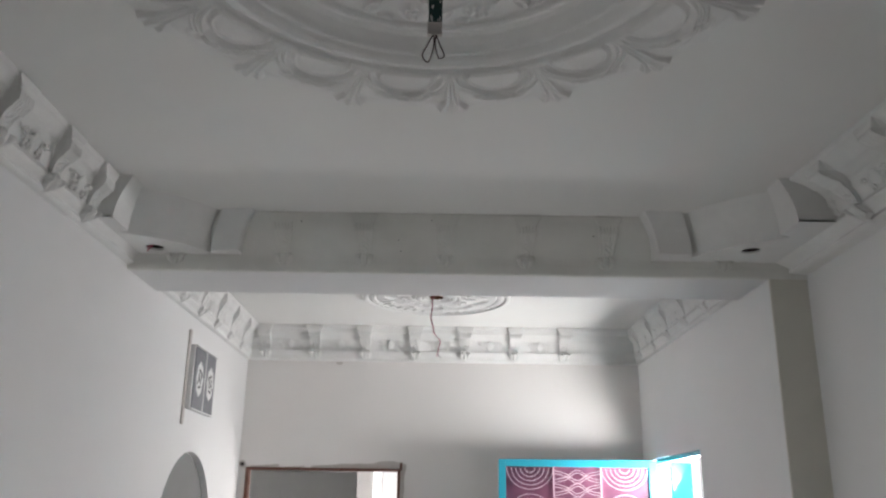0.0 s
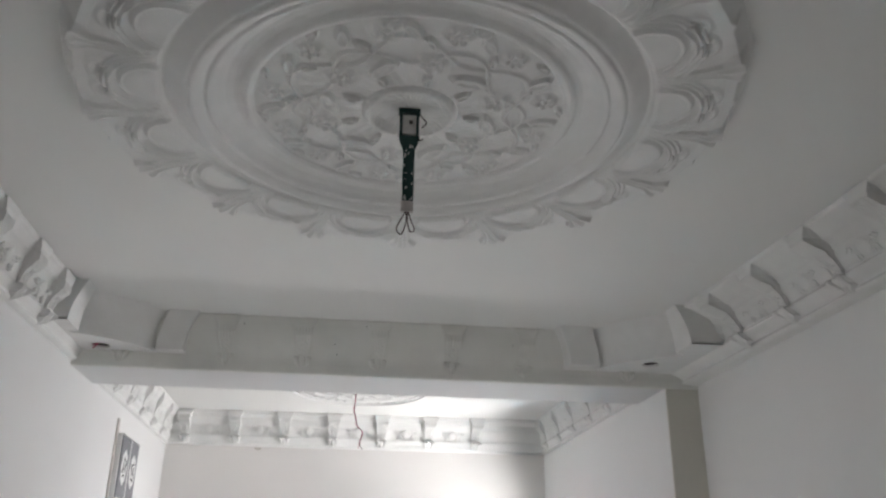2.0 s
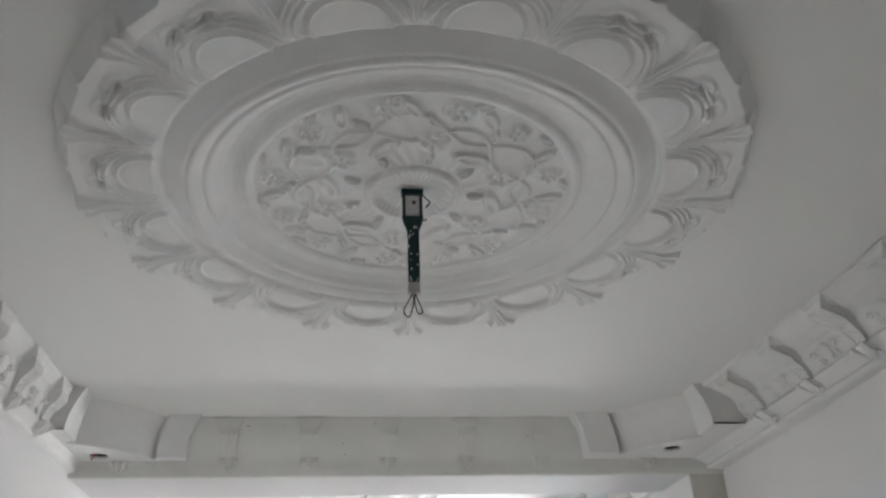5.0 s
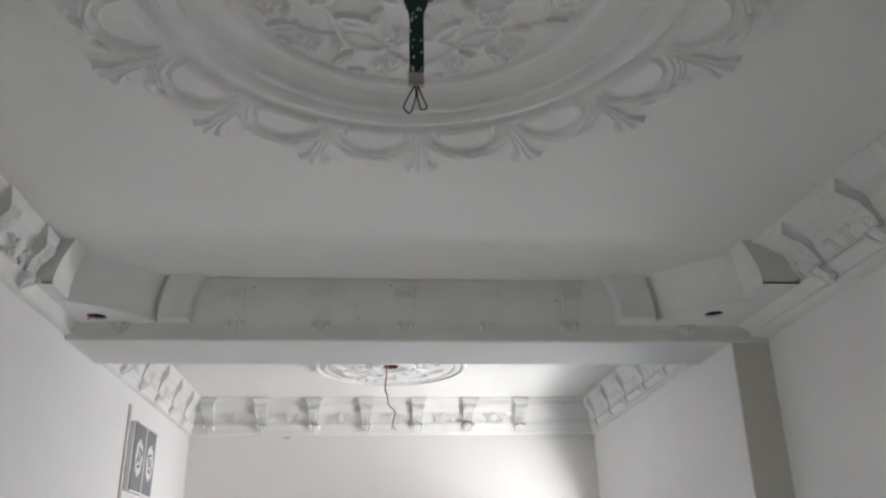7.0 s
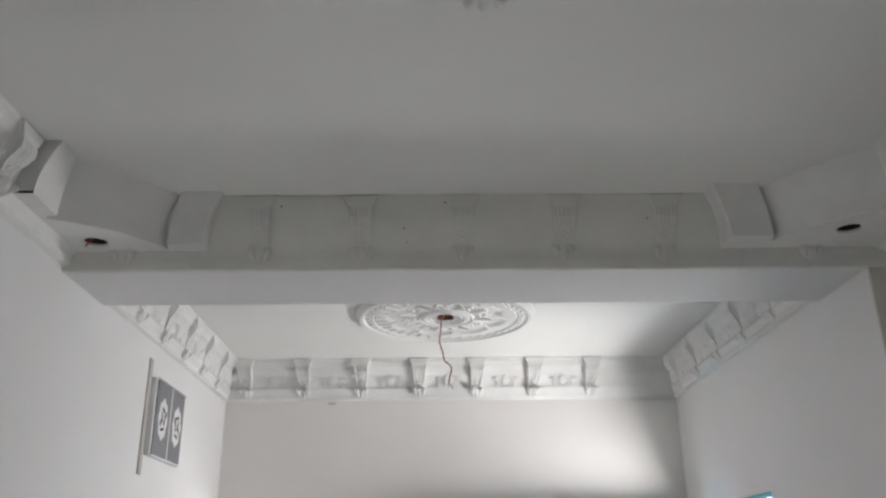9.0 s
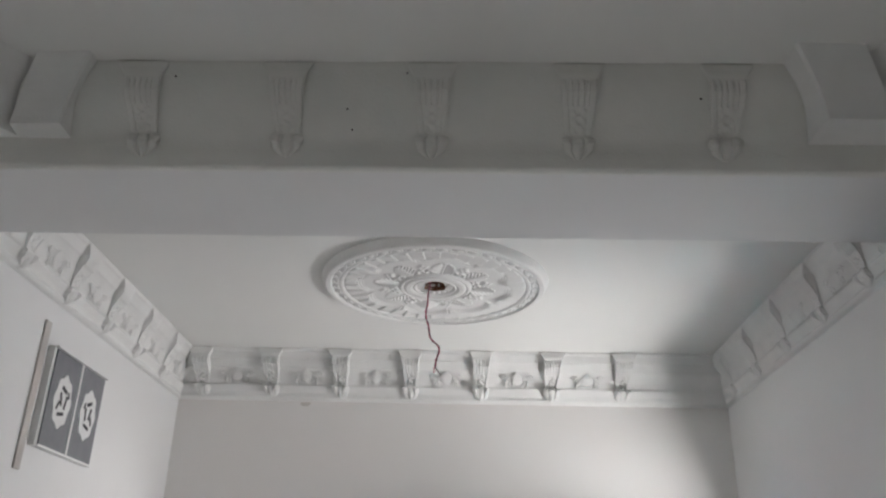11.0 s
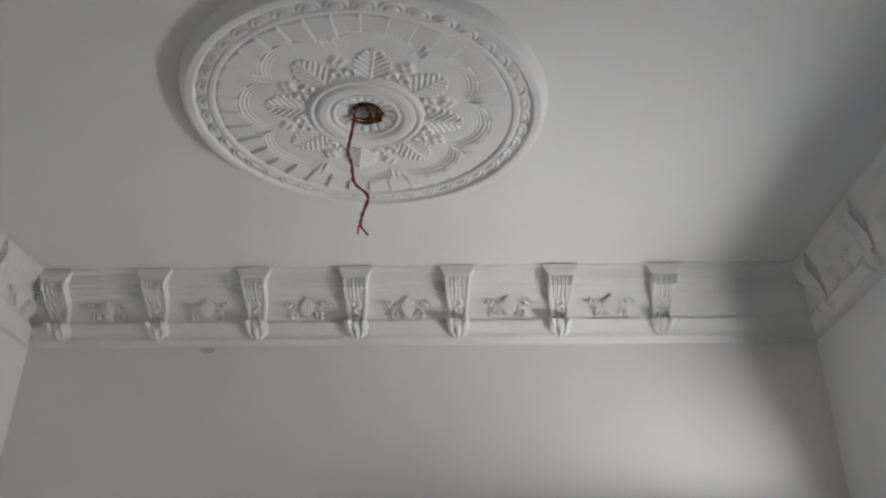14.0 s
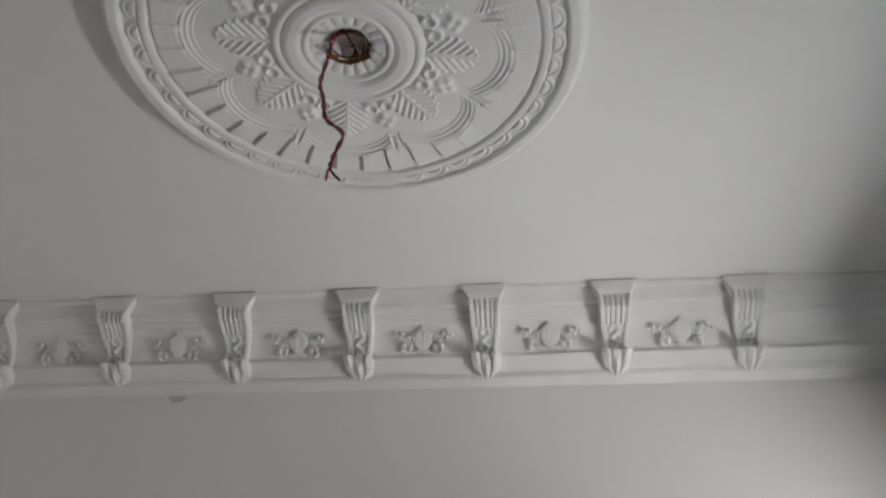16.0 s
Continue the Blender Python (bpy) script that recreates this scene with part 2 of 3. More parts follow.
# unseen wall, added so its shadow covers the ground beside the door
setting("unseen_ground_shader", boxes((1.62, 3.69, 6.3, 6.6, -0.13, 3.3)), BLOCKER, "unseen grey wall added to shade part of the yard")


# ---- cornices ----
PROF = [(0, 1.0), (0.011, 1.0), (0.013, 0.955), (0.020, 0.94), (0.040, 0.86), (0.047, 0.845), (0.0480, 0.785), (0.0555, 0.78), (0.0565, 0.735),
        (0.0630, 0.73), (0.0640, 0.69), (0.0715, 0.68), (0.0735, 0.63), (0.095, 0.55), (0.115, 0.46), (0.135, 0.405), (0.1475, 0.40), (0.1495, 0.428),
        (0.155, 0.435), (0.160, 0.415), (0.170, 0.32), (0.182, 0.25), (0.188, 0.235), (0.190, 0.26), (0.199, 0.25), (0.2025, 0.12), (0.206, 0.0)]
SOFT = [(0, 1.0), (0.006, 1.0), (0.012, 0.97), (0.030, 0.93), (0.055, 0.86), (0.085, 0.74), (0.110, 0.58), (0.135, 0.42), (0.152, 0.33), (0.164, 0.28), (0.185, 0.265), (0.2185, 0.255), (0.2215, 0.23), (0.222, 0.0)]
HOLLOW = [(h, d * (1 - 0.20 * math.exp(-((h - 0.055) / 0.034) ** 2)) if d < 0.95 else d) for h, d in PROF]   # deeper cove of the side runs
PH, PD = np.array([p[0] for p in PROF]), np.array([p[1] for p in PROF])


def wobble(s, seed):
    return 0.0013 * np.sin(3.1 * s + seed) + 0.0009 * np.sin(9.7 * s + 2.3 * seed) + 0.0005 * np.sin(31 * s + seed)


def corbel_mesh(depth, proud, prof):
    """A scrolled bracket: flared cap, fluted panel, leaf panel and a curled leaf foot; columns across, rows downwards."""
    hs = np.concatenate([[0.004, 0.008, 0.016, 0.026, 0.036, 0.0385, 0.0400], np.linspace(0.043, 0.094, 14), [0.0965, 0.0985], np.linspace(0.101, 0.143, 15), [0.1455, 0.1475, 0.1490, 0.1500], np.linspace(0.152, 0.202, 17)])
    w = np.interp(hs, [0.004, 0.010, 0.036, 0.040, 0.094, 0.143, 0.149, 0.151, 0.158, 0.168, 0.174, 0.182, 0.190, 0.197, 0.202], [0.116, 0.115, 0.083, 0.078, 0.071, 0.056, 0.055, 0.066, 0.076, 0.072, 0.062, 0.064, 0.044, 0.026, 0.012])
    base = np.interp(hs, [p[0] for p in prof], [p[1] for p in prof]) * depth
    top = depth + 0.009 * proud - 0.06 * (hs - 0.004)
    low = base + proud * np.interp(hs, [0.06, 0.075, 0.094, 0.110, 0.143, 0.147, 0.150, 0.156, 0.172, 0.188, 0.202], [0.046, 0.042, 0.028, 0.018, 0.012, 0.008, 0.014, 0.030, 0.036, 0.028, 0.006])
    k = np.clip((hs - 0.050) / 0.030, 0, 1)
    front0 = np.maximum(top * (1 - k) + low * k, base + 0.004)
    front0 = np.where((hs > 0.0375) & (hs < 0.070), front0 - 0.0025 * proud, front0)
    us = np.concatenate([[-0.5, -0.5, -0.5, -0.47], np.linspace(-0.44, 0.44, 45), [0.47, 0.5, 0.5, 0.5]])
    au = np.abs(us)
    pts = np.zeros((len(hs), len(us), 3))
    for i, h in enumerate(hs):
        front = front0[i] + np.zeros(len(us))
        if 0.043 < h < 0.095:
            flutes = np.where(au < 0.34, np.clip(np.cos(us * math.tau * 5 / 0.68 * 0.8), 0, 1) ** 0.6, 0)
            front = front - 0.0080 * proud * flutes + 0.003 * proud * (au > 0.40)
        elif 0.0965 < h < 0.144:
            q = (h - 0.0965) / 0.0475
            panel = au < 0.33
            leaf = np.exp(-((us - 0.16 * math.sin(q * 9.0)) / 0.09) ** 2) + 0.7 * np.exp(-((us + 0.20 * math.sin(q * 9.0)) / 0.06) ** 2)
            front = front + proud * np.where(panel, -0.008 + 0.009 * leaf, 0.001)
        elif h > 0.151:
            q = (h - 0.151) / 0.051
            curl = np.exp(-(((au - 0.33) / 0.15) ** 2 + ((q - 0.35) / 0.26) ** 2))
            bud = np.exp(-((us / (0.10 + 0.05 * q)) ** 2 + ((q - 0.72) / 0.30) ** 2))
            rib = np.exp(-((au - 0.16 - 0.10 * q) / 0.045) ** 2)
            front = front + proud * (0.018 * curl + 0.014 * bud - 0.012 * rib - 0.006)
        front = np.maximum(front, base[i] + 0.001)
        pts[i, :, 0] = us * w[i]
        pts[i, :, 1] = front
        pts[i, :, 2] = -h
        pts[i, 0, 1] = pts[i, -1, 1] = base[i] - 0.006
        pts[i, 1, 1] = pts[i, -2, 1] = 0.5 * (base[i] + front[3])
        pts[i, 1, 0], pts[i, -2, 0] = -0.46 * w[i], 0.46 * w[i]
        pts[i, 2, 1] = pts[i, -3, 1] = front[3] - 0.0015
    cap = pts[:1].copy(), pts[-1:].copy()
    for c, b in zip(cap, (base[0], base[-1])):
        c[0, :, 1] = b - 0.006
    return np.concatenate([cap[0], pts, cap[1]])


def crisp_sides(ob, columns):
    """Flat faces on the two flanks of a bracket, smooth ones on its front."""
    col = np.arange(len(ob.data.polygons)) % (columns - 1)
    ob.data.polygons.foreach_set("use_smooth", (col > 2) & (col < columns - 4))
    return ob


def urn_bmesh():
    """A low relief of a lidded, gadrooned vase between spiral handles, twigs and hanging buds."""
    bm = bmesh.new()

    def blob(x, z, rx, rz, ry=0.007, tilt=0.0):
        bmesh.ops.create_icosphere(bm, subdivisions=2, radius=1, matrix=pose(x, 0, z, 0, tilt, 0) @ Matrix.Diagonal((rx, ry, rz, 1)))

    vase = [(0.003, 0.031), (0.004, 0.028), (0.003, 0.025), (0.010, 0.022), (0.014, 0.019), (0.013, 0.017), (0.019, 0.014), (0.020, 0.008), (0.0185, 0.006), (0.0195, 0.004), (0.018, -0.003), (0.014, -0.010), (0.009, -0.014), (0.007, -0.017), (0.013, -0.020), (0.015, -0.024)]
    rings = [[bm.verts.new((r * math.cos(a), (0.34 + 0.05 * math.cos(14 * a)) * r * math.sin(a), z)) for a in (math.pi * k / 28 for k in range(29))] for r, z in vase]
    for r, s in zip(rings, rings[1:]):
        for k in range(28):
            bm.faces.new((r[k], r[k + 1], s[k + 1], s[k]))
    for side in (-1, 1):
        tube(bm, [(side * (0.027 + 0.0014 * a * math.cos(a)), 0.002, 0.007 + 0.0014 * a * math.sin(a)) for a in (0.5 * k for k in range(13))], 0.0020, 6)
        tube(bm, smooth_line([(side * 0.020, 0.001, -0.004), (side * 0.024, 0.002, -0.010), (side * 0.030, 0.002, -0.009), (side * 0.036, 0.002, 0.002), (side * 0.044, 0.002, 0.010), (side * 0.054, 0.001, 0.012)], 4), 0.0018, 6)
        blob(side * 0.040, 0.013, 0.0055, 0.0042, tilt=side * 35)
        blob(side * 0.047, 0.006, 0.0050, 0.0036, tilt=side * -20)
        blob(side * 0.051, 0.017, 0.0045, 0.0032, tilt=side * 30)
        blob(side * 0.058, 0.011, 0.0035, 0.0030)
        blob(side * 0.025, -0.015, 0.0038, 0.0062)
        blob(side * 0.037, -0.010, 0.0048, 0.0062)
        blob(side * 0.038, -0.020, 0.0040, 0.0056)
        blob(side * 0.034, -0.024, 0.0030, 0.0030)
    return bm


URN = None


def cornice(name, a, b, inward, depth, spots, material, label, proud=1.0, urns=True, clear=(), prof=PROF, swell=(0, 0), relief=1.0):
    """A run of cornice from a to b in plan; inward: the way off the wall; spots: metres of the corbels along it."""
    global URN
    a, b = Vector((*a, 0)), Vector((*b, 0))
    along, inn = (b - a).normalized(), Vector((*inward, 0))
    n = max(8, int((b - a).length / 0.04))
    s = np.linspace(0, (b - a).length, n)
    line = [prof[0]]
    for p, q, r in zip(prof, prof[1:], prof[2:]):     # a doubled point keeps a crease sharp
        bend = abs(math.atan2((q[1] - p[1]) * depth, q[0] - p[0]) - math.atan2((r[1] - q[1]) * depth, r[0] - q[0]))
        line += [q, q] if bend > 0.45 and prof is PROF else [q]
    line.append(prof[-1])
    pts = np.zeros((len(line), n, 3))
    for i, (h, d) in enumerate(line):
        dd = d * (depth + swell[1] * np.clip((s - swell[0]) / 1.5, 0, 1)) + (wobble(s, 7 * h + a.y) if d else 0)
        for k in range(3):
            pts[i, :, k] = a[k] + along[k] * s + inn[k] * dd
        pts[i, :, 2] = C - h + (0.6 * wobble(s, 3 * h + b.x) if 0 < i < len(line) - 1 else 0)
    run = tagged(grid_object(name, pts, material, None), label, "", "", "structure")
    turn = Matrix(((along.x, inn.x, 0, 0), (along.y, inn.y, 0, 0), (0, 0, 1, 0), (0, 0, 0, 1)))
    cm = None
    for q in spots:
        m = Matrix.Translation(a + along * q + inn * (0.6 * swell[1] * min(1, max(0, (q - swell[0]) / 1.5))) + Vector((0, 0, C))) @ turn
        if cm is None:
            shape = corbel_mesh(depth, proud, prof)
            first = crisp_sides(grid_object("corbel", shape, material, run), shape.shape[1])
            cm = first.data
        else:
            first = new("corbel", cm)
            first.parent = run
        first.matrix_local = m
    if urns:
        if URN is None:
            bm = urn_bmesh()
            URN = bpy.data.meshes.new("vase_relief")
            for face in bm.faces:
                face.smooth = True
            bm.to_mesh(URN), bm.free()
            URN.materials.append(PLASTER)
        gap = (spots[1] - spots[0]) / 2
        slope = math.degrees(math.atan2(0.21 * depth, 0.060))
        for q in [spots[0] - gap] + [p + gap for p in spots]:
            if q < 0.06 or q > s[-1] - 0.06 or any(lo < q < hi for lo, hi in clear):
                continue
            u = new("vase_relief", URN)
            u.parent = run
            d = float(np.interp(0.114, [p[0] for p in prof], [p[1] for p in prof])) * (depth + swell[1] * min(1, max(0, (q - swell[0]) / 1.5))) + 0.004 + 0.006 * relief
            u.matrix_local = Matrix.Translation(a + along * q + inn * d + Vector((0, 0, C - 0.114))) @ turn @ pose(0, 0, 0, -slope, 0, 0) @ Matrix.Diagonal((1.28, 0.95 * relief, 1.28, 1))
    return run


def every(first, step, count):
    return [first + step * k for k in range(count)]


cornice("cornice_left_near", (XL, YN), (XL, YP + 0.04), (1, 0), 0.095, every(2.455 - 0.322 * 11 - YN, 0.322, 12) + [2.735 - YN], PLASTER, "white moulded plaster cornice with brackets and vases", proud=1.0, prof=HOLLOW)
cornice("cornice_right_near", (XRA, YN), (XRA, YP + 0.04), (-1, 0), 0.205, every(2.29 - 0.315 * 11 - YN, 0.315, 13), PLASTER, "white moulded plaster cornice with brackets and vases", proud=0.8, prof=HOLLOW, swell=(3.5, 0.075), relief=0.4)
cornice("cornice_beam", (XL, YF), (XRA, YF), (0, -1), 0.100, every(-0.656 - XL - 0.424, 0.4245, 2)[:1] + every(-0.656 - XL, 0.318, 5) + [1.08 - XL], BEAMP, "raw plaster cornice along the beam, greyed for its shade", proud=0.42, urns=False, prof=SOFT)
cornice("cornice_left_far", (XL, Y2), (XL, YB), (1, 0), 0.085, every(4.18 - Y2 - 0.305, 0.305, 5), PLASTER, "white moulded plaster cornice with brackets and vases", proud=0.6, prof=HOLLOW, relief=0.3)
cornice("cornice_right_far", (XR, Y2), (XR, YB), (-1, 0), 0.085, every(4.58 - Y2 - 0.64, 0.325, 5), PLASTER, "white moulded plaster cornice with brackets and vases", proud=0.6, prof=HOLLOW, relief=0.3)
cornice("cornice_far", (XL, YB), (XR, YB), (0, -1), 0.160, every(-1.144 - XL, 0.3195, 7), PLASTER, "white moulded plaster cornice with brackets and vases", clear=((2.2, 9),), proud=1.1)
cornice("cornice_near", (XL, YN), (XRA, YN), (0, 1), 0.165, every(0.25, 0.32, 8), PLASTER, "white moulded plaster cornice with brackets and vases")


beam_run = bpy.data.objects["cornice_beam"]
for nx, nh in ((-0.585, 0.036), (-0.205, 0.100), (-0.075, 0.026), (-0.005, 0.112), (0.295, 0.120), (0.56, 0.076), (-0.195, 0.138)):
    bm = bmesh.new()
    bmesh.ops.create_icosphere(bm, subdivisions=1, radius=0.0028, matrix=Matrix.Translation((nx, YF - float(np.interp(nh, [p[0] for p in SOFT], [p[1] for p in SOFT])) * 0.100 - 0.001, C - nh)))
    part("nail_head", bm, DARK, beam_run)


# ---- boxed corners for lamps ----
def corner_box(side, wall, hole, y_end, x_end, y_rib, label):
    """A plaster box across the ceiling's corner: two ribs, a hollow cove between them, and a flat underside with a lamp hole."""
    top, low = C, 2.702
    f = side
    y_c = 2.96 if f < 0 else 2.90
    rows = 9
    bez_low = [(f * 1.212, y_c + 0.01), (f * 1.03, y_rib - 0.15), (f * 0.938, y_rib + 0.028)]
    bez_top = [(f * 1.146, y_c - 0.045), (f * 0.995, y_rib - 0.195), (f * 0.902, y_rib - 0.036)]

    def bez(b, t):
        return tuple((1 - t) ** 2 * b[0][k] + 2 * t * (1 - t) * b[1][k] + t * t * b[2][k] for k in (0, 1))

    xe = abs(x_end)
    low_line = [(wall, y_end), (f * 1.172, y_end), (f * 1.172, y_c - 0.012), (f * 1.210, y_c - 0.004)] + [bez(bez_low, k / 14) for k in range(15)]
    low_line += [(f * 0.930, y_rib - 0.022), (f * (xe + 0.004), y_rib - 0.026), (f * xe, y_rib - 0.020), (f * xe, YP + 0.05)]
    top_line = [(wall, y_end), (f * 1.118, y_end), (f * 1.118, y_c - 0.068), (f * 1.144, y_c - 0.058)] + [bez(bez_top, k / 14) for k in range(15)]
    top_line += [(f * 0.884, y_rib - 0.066), (f * (xe - 0.052), y_rib - 0.069), (f * (xe - 0.056), y_rib - 0.060), (f * (xe - 0.056), YP + 0.05)]
    pts = np.zeros((rows, len(low_line), 3))
    for i in range(rows):
        t = i / (rows - 1)
        k = (1 - t) ** 1.8
        for j, (p, q) in enumerate(zip(low_line, top_line)):
            pts[i, j] = (p[0] + (q[0] - p[0]) * k, p[1] + (q[1] - p[1]) * k, top + (low - top) * t)
    thing = tagged(empty("ceiling_corner_box", (0, 0, 0)), label, "ceiling box", "lamp boxes in the ceiling corners")
    ob = grid_object("cove", pts, PLASTER, thing)
    ob.data.polygons.foreach_set("use_smooth", np.zeros(len(ob.data.polygons), dtype=bool))
    outline = low_line + [(wall, YP + 0.05)]
    lid = plate(outline, [circle(*hole, 0.036, 32)], 0.008, Matrix.Translation((0, 0, low)))
    part("underside", lid, PLASTER, thing, "flat white underside with a lamp hole")
    # dark cup, added so the hollow box looks unlit through the hole
    cup = np.zeros((4, 32, 3))
    for i, (rr, z) in enumerate(((0.0362, low + 0.003), (0.0362, low + 0.05), (0.03, low + 0.10), (0.001, low + 0.10))):
        cup[i] = [(hole[0] + rr * math.cos(math.tau * k / 32), hole[1] + rr * math.sin(math.tau * k / 32), z) for k in range(32)]
    grid_object("hole_shade_cup", cup, DARK, thing, "dark cup standing in for the shade inside the lamp hole", closed=True)
    return thing


corner_box(-1, XL - 0.02, (-1.139, 3.150), 2.80, -0.82, 3.190, "white plaster ceiling corner box with an open lamp hole")
corner_box(1, XRA - 0.002, (1.135, 3.075), 2.735, 0.795, 3.150, "white plaster ceiling corner box with an open lamp hole")


def lamp_lead(x, y):
    thing = tagged(empty("lamp_lead", (x, y, 2.71)), "short red lamp lead hanging from the ceiling hole", "cable")
    bm = bmesh.new()
    tube(bm, smooth_line([(-0.012, 0, 0.03), (-0.010, -0.005, 0.0), (-0.016, -0.012, -0.014), (-0.024, -0.014, -0.026)]), 0.0022)
    tube(bm, smooth_line([(-0.004, 0, 0.03), (-0.006, -0.006, 0.004), (-0.020, -0.010, -0.004), (-0.027, -0.010, -0.012)]), 0.0022)
    part("lead", bm, REDWIRE, thing, smooth=True)


lamp_lead(-1.139, 3.150)


# ---- large medallion ----
MA = (-0.060, 1.435)


def bump(v, width):
    return np.exp(-(v / width) ** 2)


def step(v, lo, hi):
    t = np.clip((v - lo) / (hi - lo), 0, 1)
    return t * t * (3 - 2 * t)


def around(th, n, phase):
    """The angle from the nearest of n even spokes."""
    p = math.tau / n
    return (th - math.radians(phase) + p / 2) % p - p / 2


rnd = random.Random(11)
ROSES = [(0.312, 30 * k + 12 + rnd.uniform(-4, 4), 0.031 + rnd.uniform(-0.003, 0.003)) for k in range(12)] + [(0.205, 60 * k + 38, 0.034) for k in range(6)]
LEAVES = [(0.315, 30 * k + 27 + rnd.uniform(-3, 3), 0.036, 0.015, rnd.uniform(-60, 60)) for k in range(12)] + [(0.190, 60 * k + 8, 0.050, 0.020, 62) for k in range(6)]
LEAVES += [(0.345, 30 * k + 20, 0.022, 0.009, 70) for k in range(12)] + [(0.278, 30 * k + 4, 0.022, 0.009, -40) for k in range(12)] + [(0.145, 40 * k, 0.022, 0.010, 0) for k in range(9)]


def relief_large(r, th):
    h = np.interp(r, [0, 0.045, 0.075, 0.088, 0.094, 0.104, 0.112, 0.355, 0.362, 0.371, 0.380, 0.388, 0.400, 0.418, 0.436, 0.448, 0.455, 0.460, 0.472, 0.484, 0.491, 0.496, 0.502, 0.508, 0.530, 0.546, 0.555],
                  [0.010, 0.010, 0.014, 0.024, 0.030, 0.028, 0.018, 0.018, 0.028, 0.032, 0.027, 0.018, 0.015, 0.019, 0.032, 0.046, 0.048, 0.043, 0.055, 0.062, 0.061, 0.054, 0.055, 0.052, 0.036, 0.026, 0.026])
    x, y = r * np.cos(th), r * np.sin(th)
    # flowers and leaves of the middle field
    field = step(r, 0.100, 0.115) * (1 - step(r, 0.346, 0.358))
    f = np.zeros_like(r)
    for rr, deg, size in ROSES:
        a = math.radians(deg)
        dx, dy = x - rr * math.cos(a), y - rr * math.sin(a)
        d, p = np.hypot(dx, dy), np.arctan2(dy, dx)
        f = np.maximum(f, 0.017 * bump(d - size * 0.66, size * 0.33) * (0.8 + 0.2 * np.cos(6 * p + deg)))
        f = np.maximum(f, 0.014 * bump(d, size * 0.25))
    for rr, deg, ln, wd, tilt in LEAVES:
        a, c = math.radians(deg), math.radians(deg + tilt)
        dx, dy = x - rr * math.cos(a), y - rr * math.sin(a)
        u, v = dx * math.cos(c) + dy * math.sin(c), -dx * math.sin(c) + dy * math.cos(c)
        e = np.sqrt((u / ln) ** 2 + (v / wd) ** 2)
        f = np.maximum(f, 0.016 * (1 - step(e, 0.72, 1.05)) * (0.55 + 0.45 * step(e, 0.25, 0.7)))
    for ph, amp, mid, n in ((10, 0.036, 0.258, 6), (40, 0.030, 0.236, 6)):
        f = np.maximum(f, 0.011 * bump(r - mid - amp * np.sin(n * (th - math.radians(ph))), 0.0055))
    h = h + 0.80 * field * f
    # eggs, leaf scrolls and pierced lobes of the rim
    k = around(th, 16, 7.5)
    s = k * r
    rim = step(r, 0.548, 0.556)
    egg = np.sqrt((s / 0.074) ** 2 + ((r - 0.572) / 0.066) ** 2)
    out = 0.011 + 0.007 * np.sqrt(np.clip(1 - egg ** 2, 0, 1)) + 0.004 * bump(egg - 0.93, 0.06) - 0.004 * bump(egg, 0.5)
    out = out - 0.005 * bump(egg - 1.09, 0.055) * step(r, 0.556, 0.58)
    for mid, high, wid in ((1.27, 0.010, 0.075), (1.47, 0.009, 0.06), (1.63, 0.007, 0.05)):
        out = out + high * bump(egg - mid, wid) * step(r, 0.552, 0.60)
    # leaf between two eggs: strands that spread towards a flared tip
    d = around(th, 16, 18.75)
    sd = d * r
    wide = 0.010 + 0.10 * np.clip(r - 0.575, 0, 1) + 0.020 * step(r, 0.690, 0.725)
    leaf = (1 - step(np.abs(sd) / wide, 0.75, 1.1)) * step(r, 0.560, 0.60)
    out = out * (1 - leaf) + leaf * (0.018 + 0.0035 * np.cos(sd / wide * 9.0) + 0.004 * step(r, 0.66, 0.72))
    # curled lobes over the egg, each round a small deep hollow
    for off in (-0.036, 0.036):
        lobe = np.hypot((s - off) / 1.35, r - 0.672)
        out = out + 0.005 * bump(lobe - 0.021, 0.007) - 0.015 * (1 - step(lobe, 0.005, 0.0130))
    h = h + 1.05 * rim * np.maximum(out, 0.012 * step(r, 0.69, 0.705)) + 0.008 * step(r, 0.550, 0.565)
    # steep outer side, fluted between the leaf tips
    face = 0.727 + 0.013 * bump(sd, 0.030) + 0.009 * bump(s, 0.010) + 0.003 * np.sin(5 * th)
    foot = 0.757 + 0.0015 * np.cos(16 * (th - math.radians(18.75))) + 0.001 * np.cos(32 * (th - math.radians(7.5))) + 0.002 * np.sin(5 * th)
    fall = 1 - np.clip((r - face) / (foot - face), 0, 1)
    return h * fall + 0.0006 * np.sin(37 * th + 60 * r)


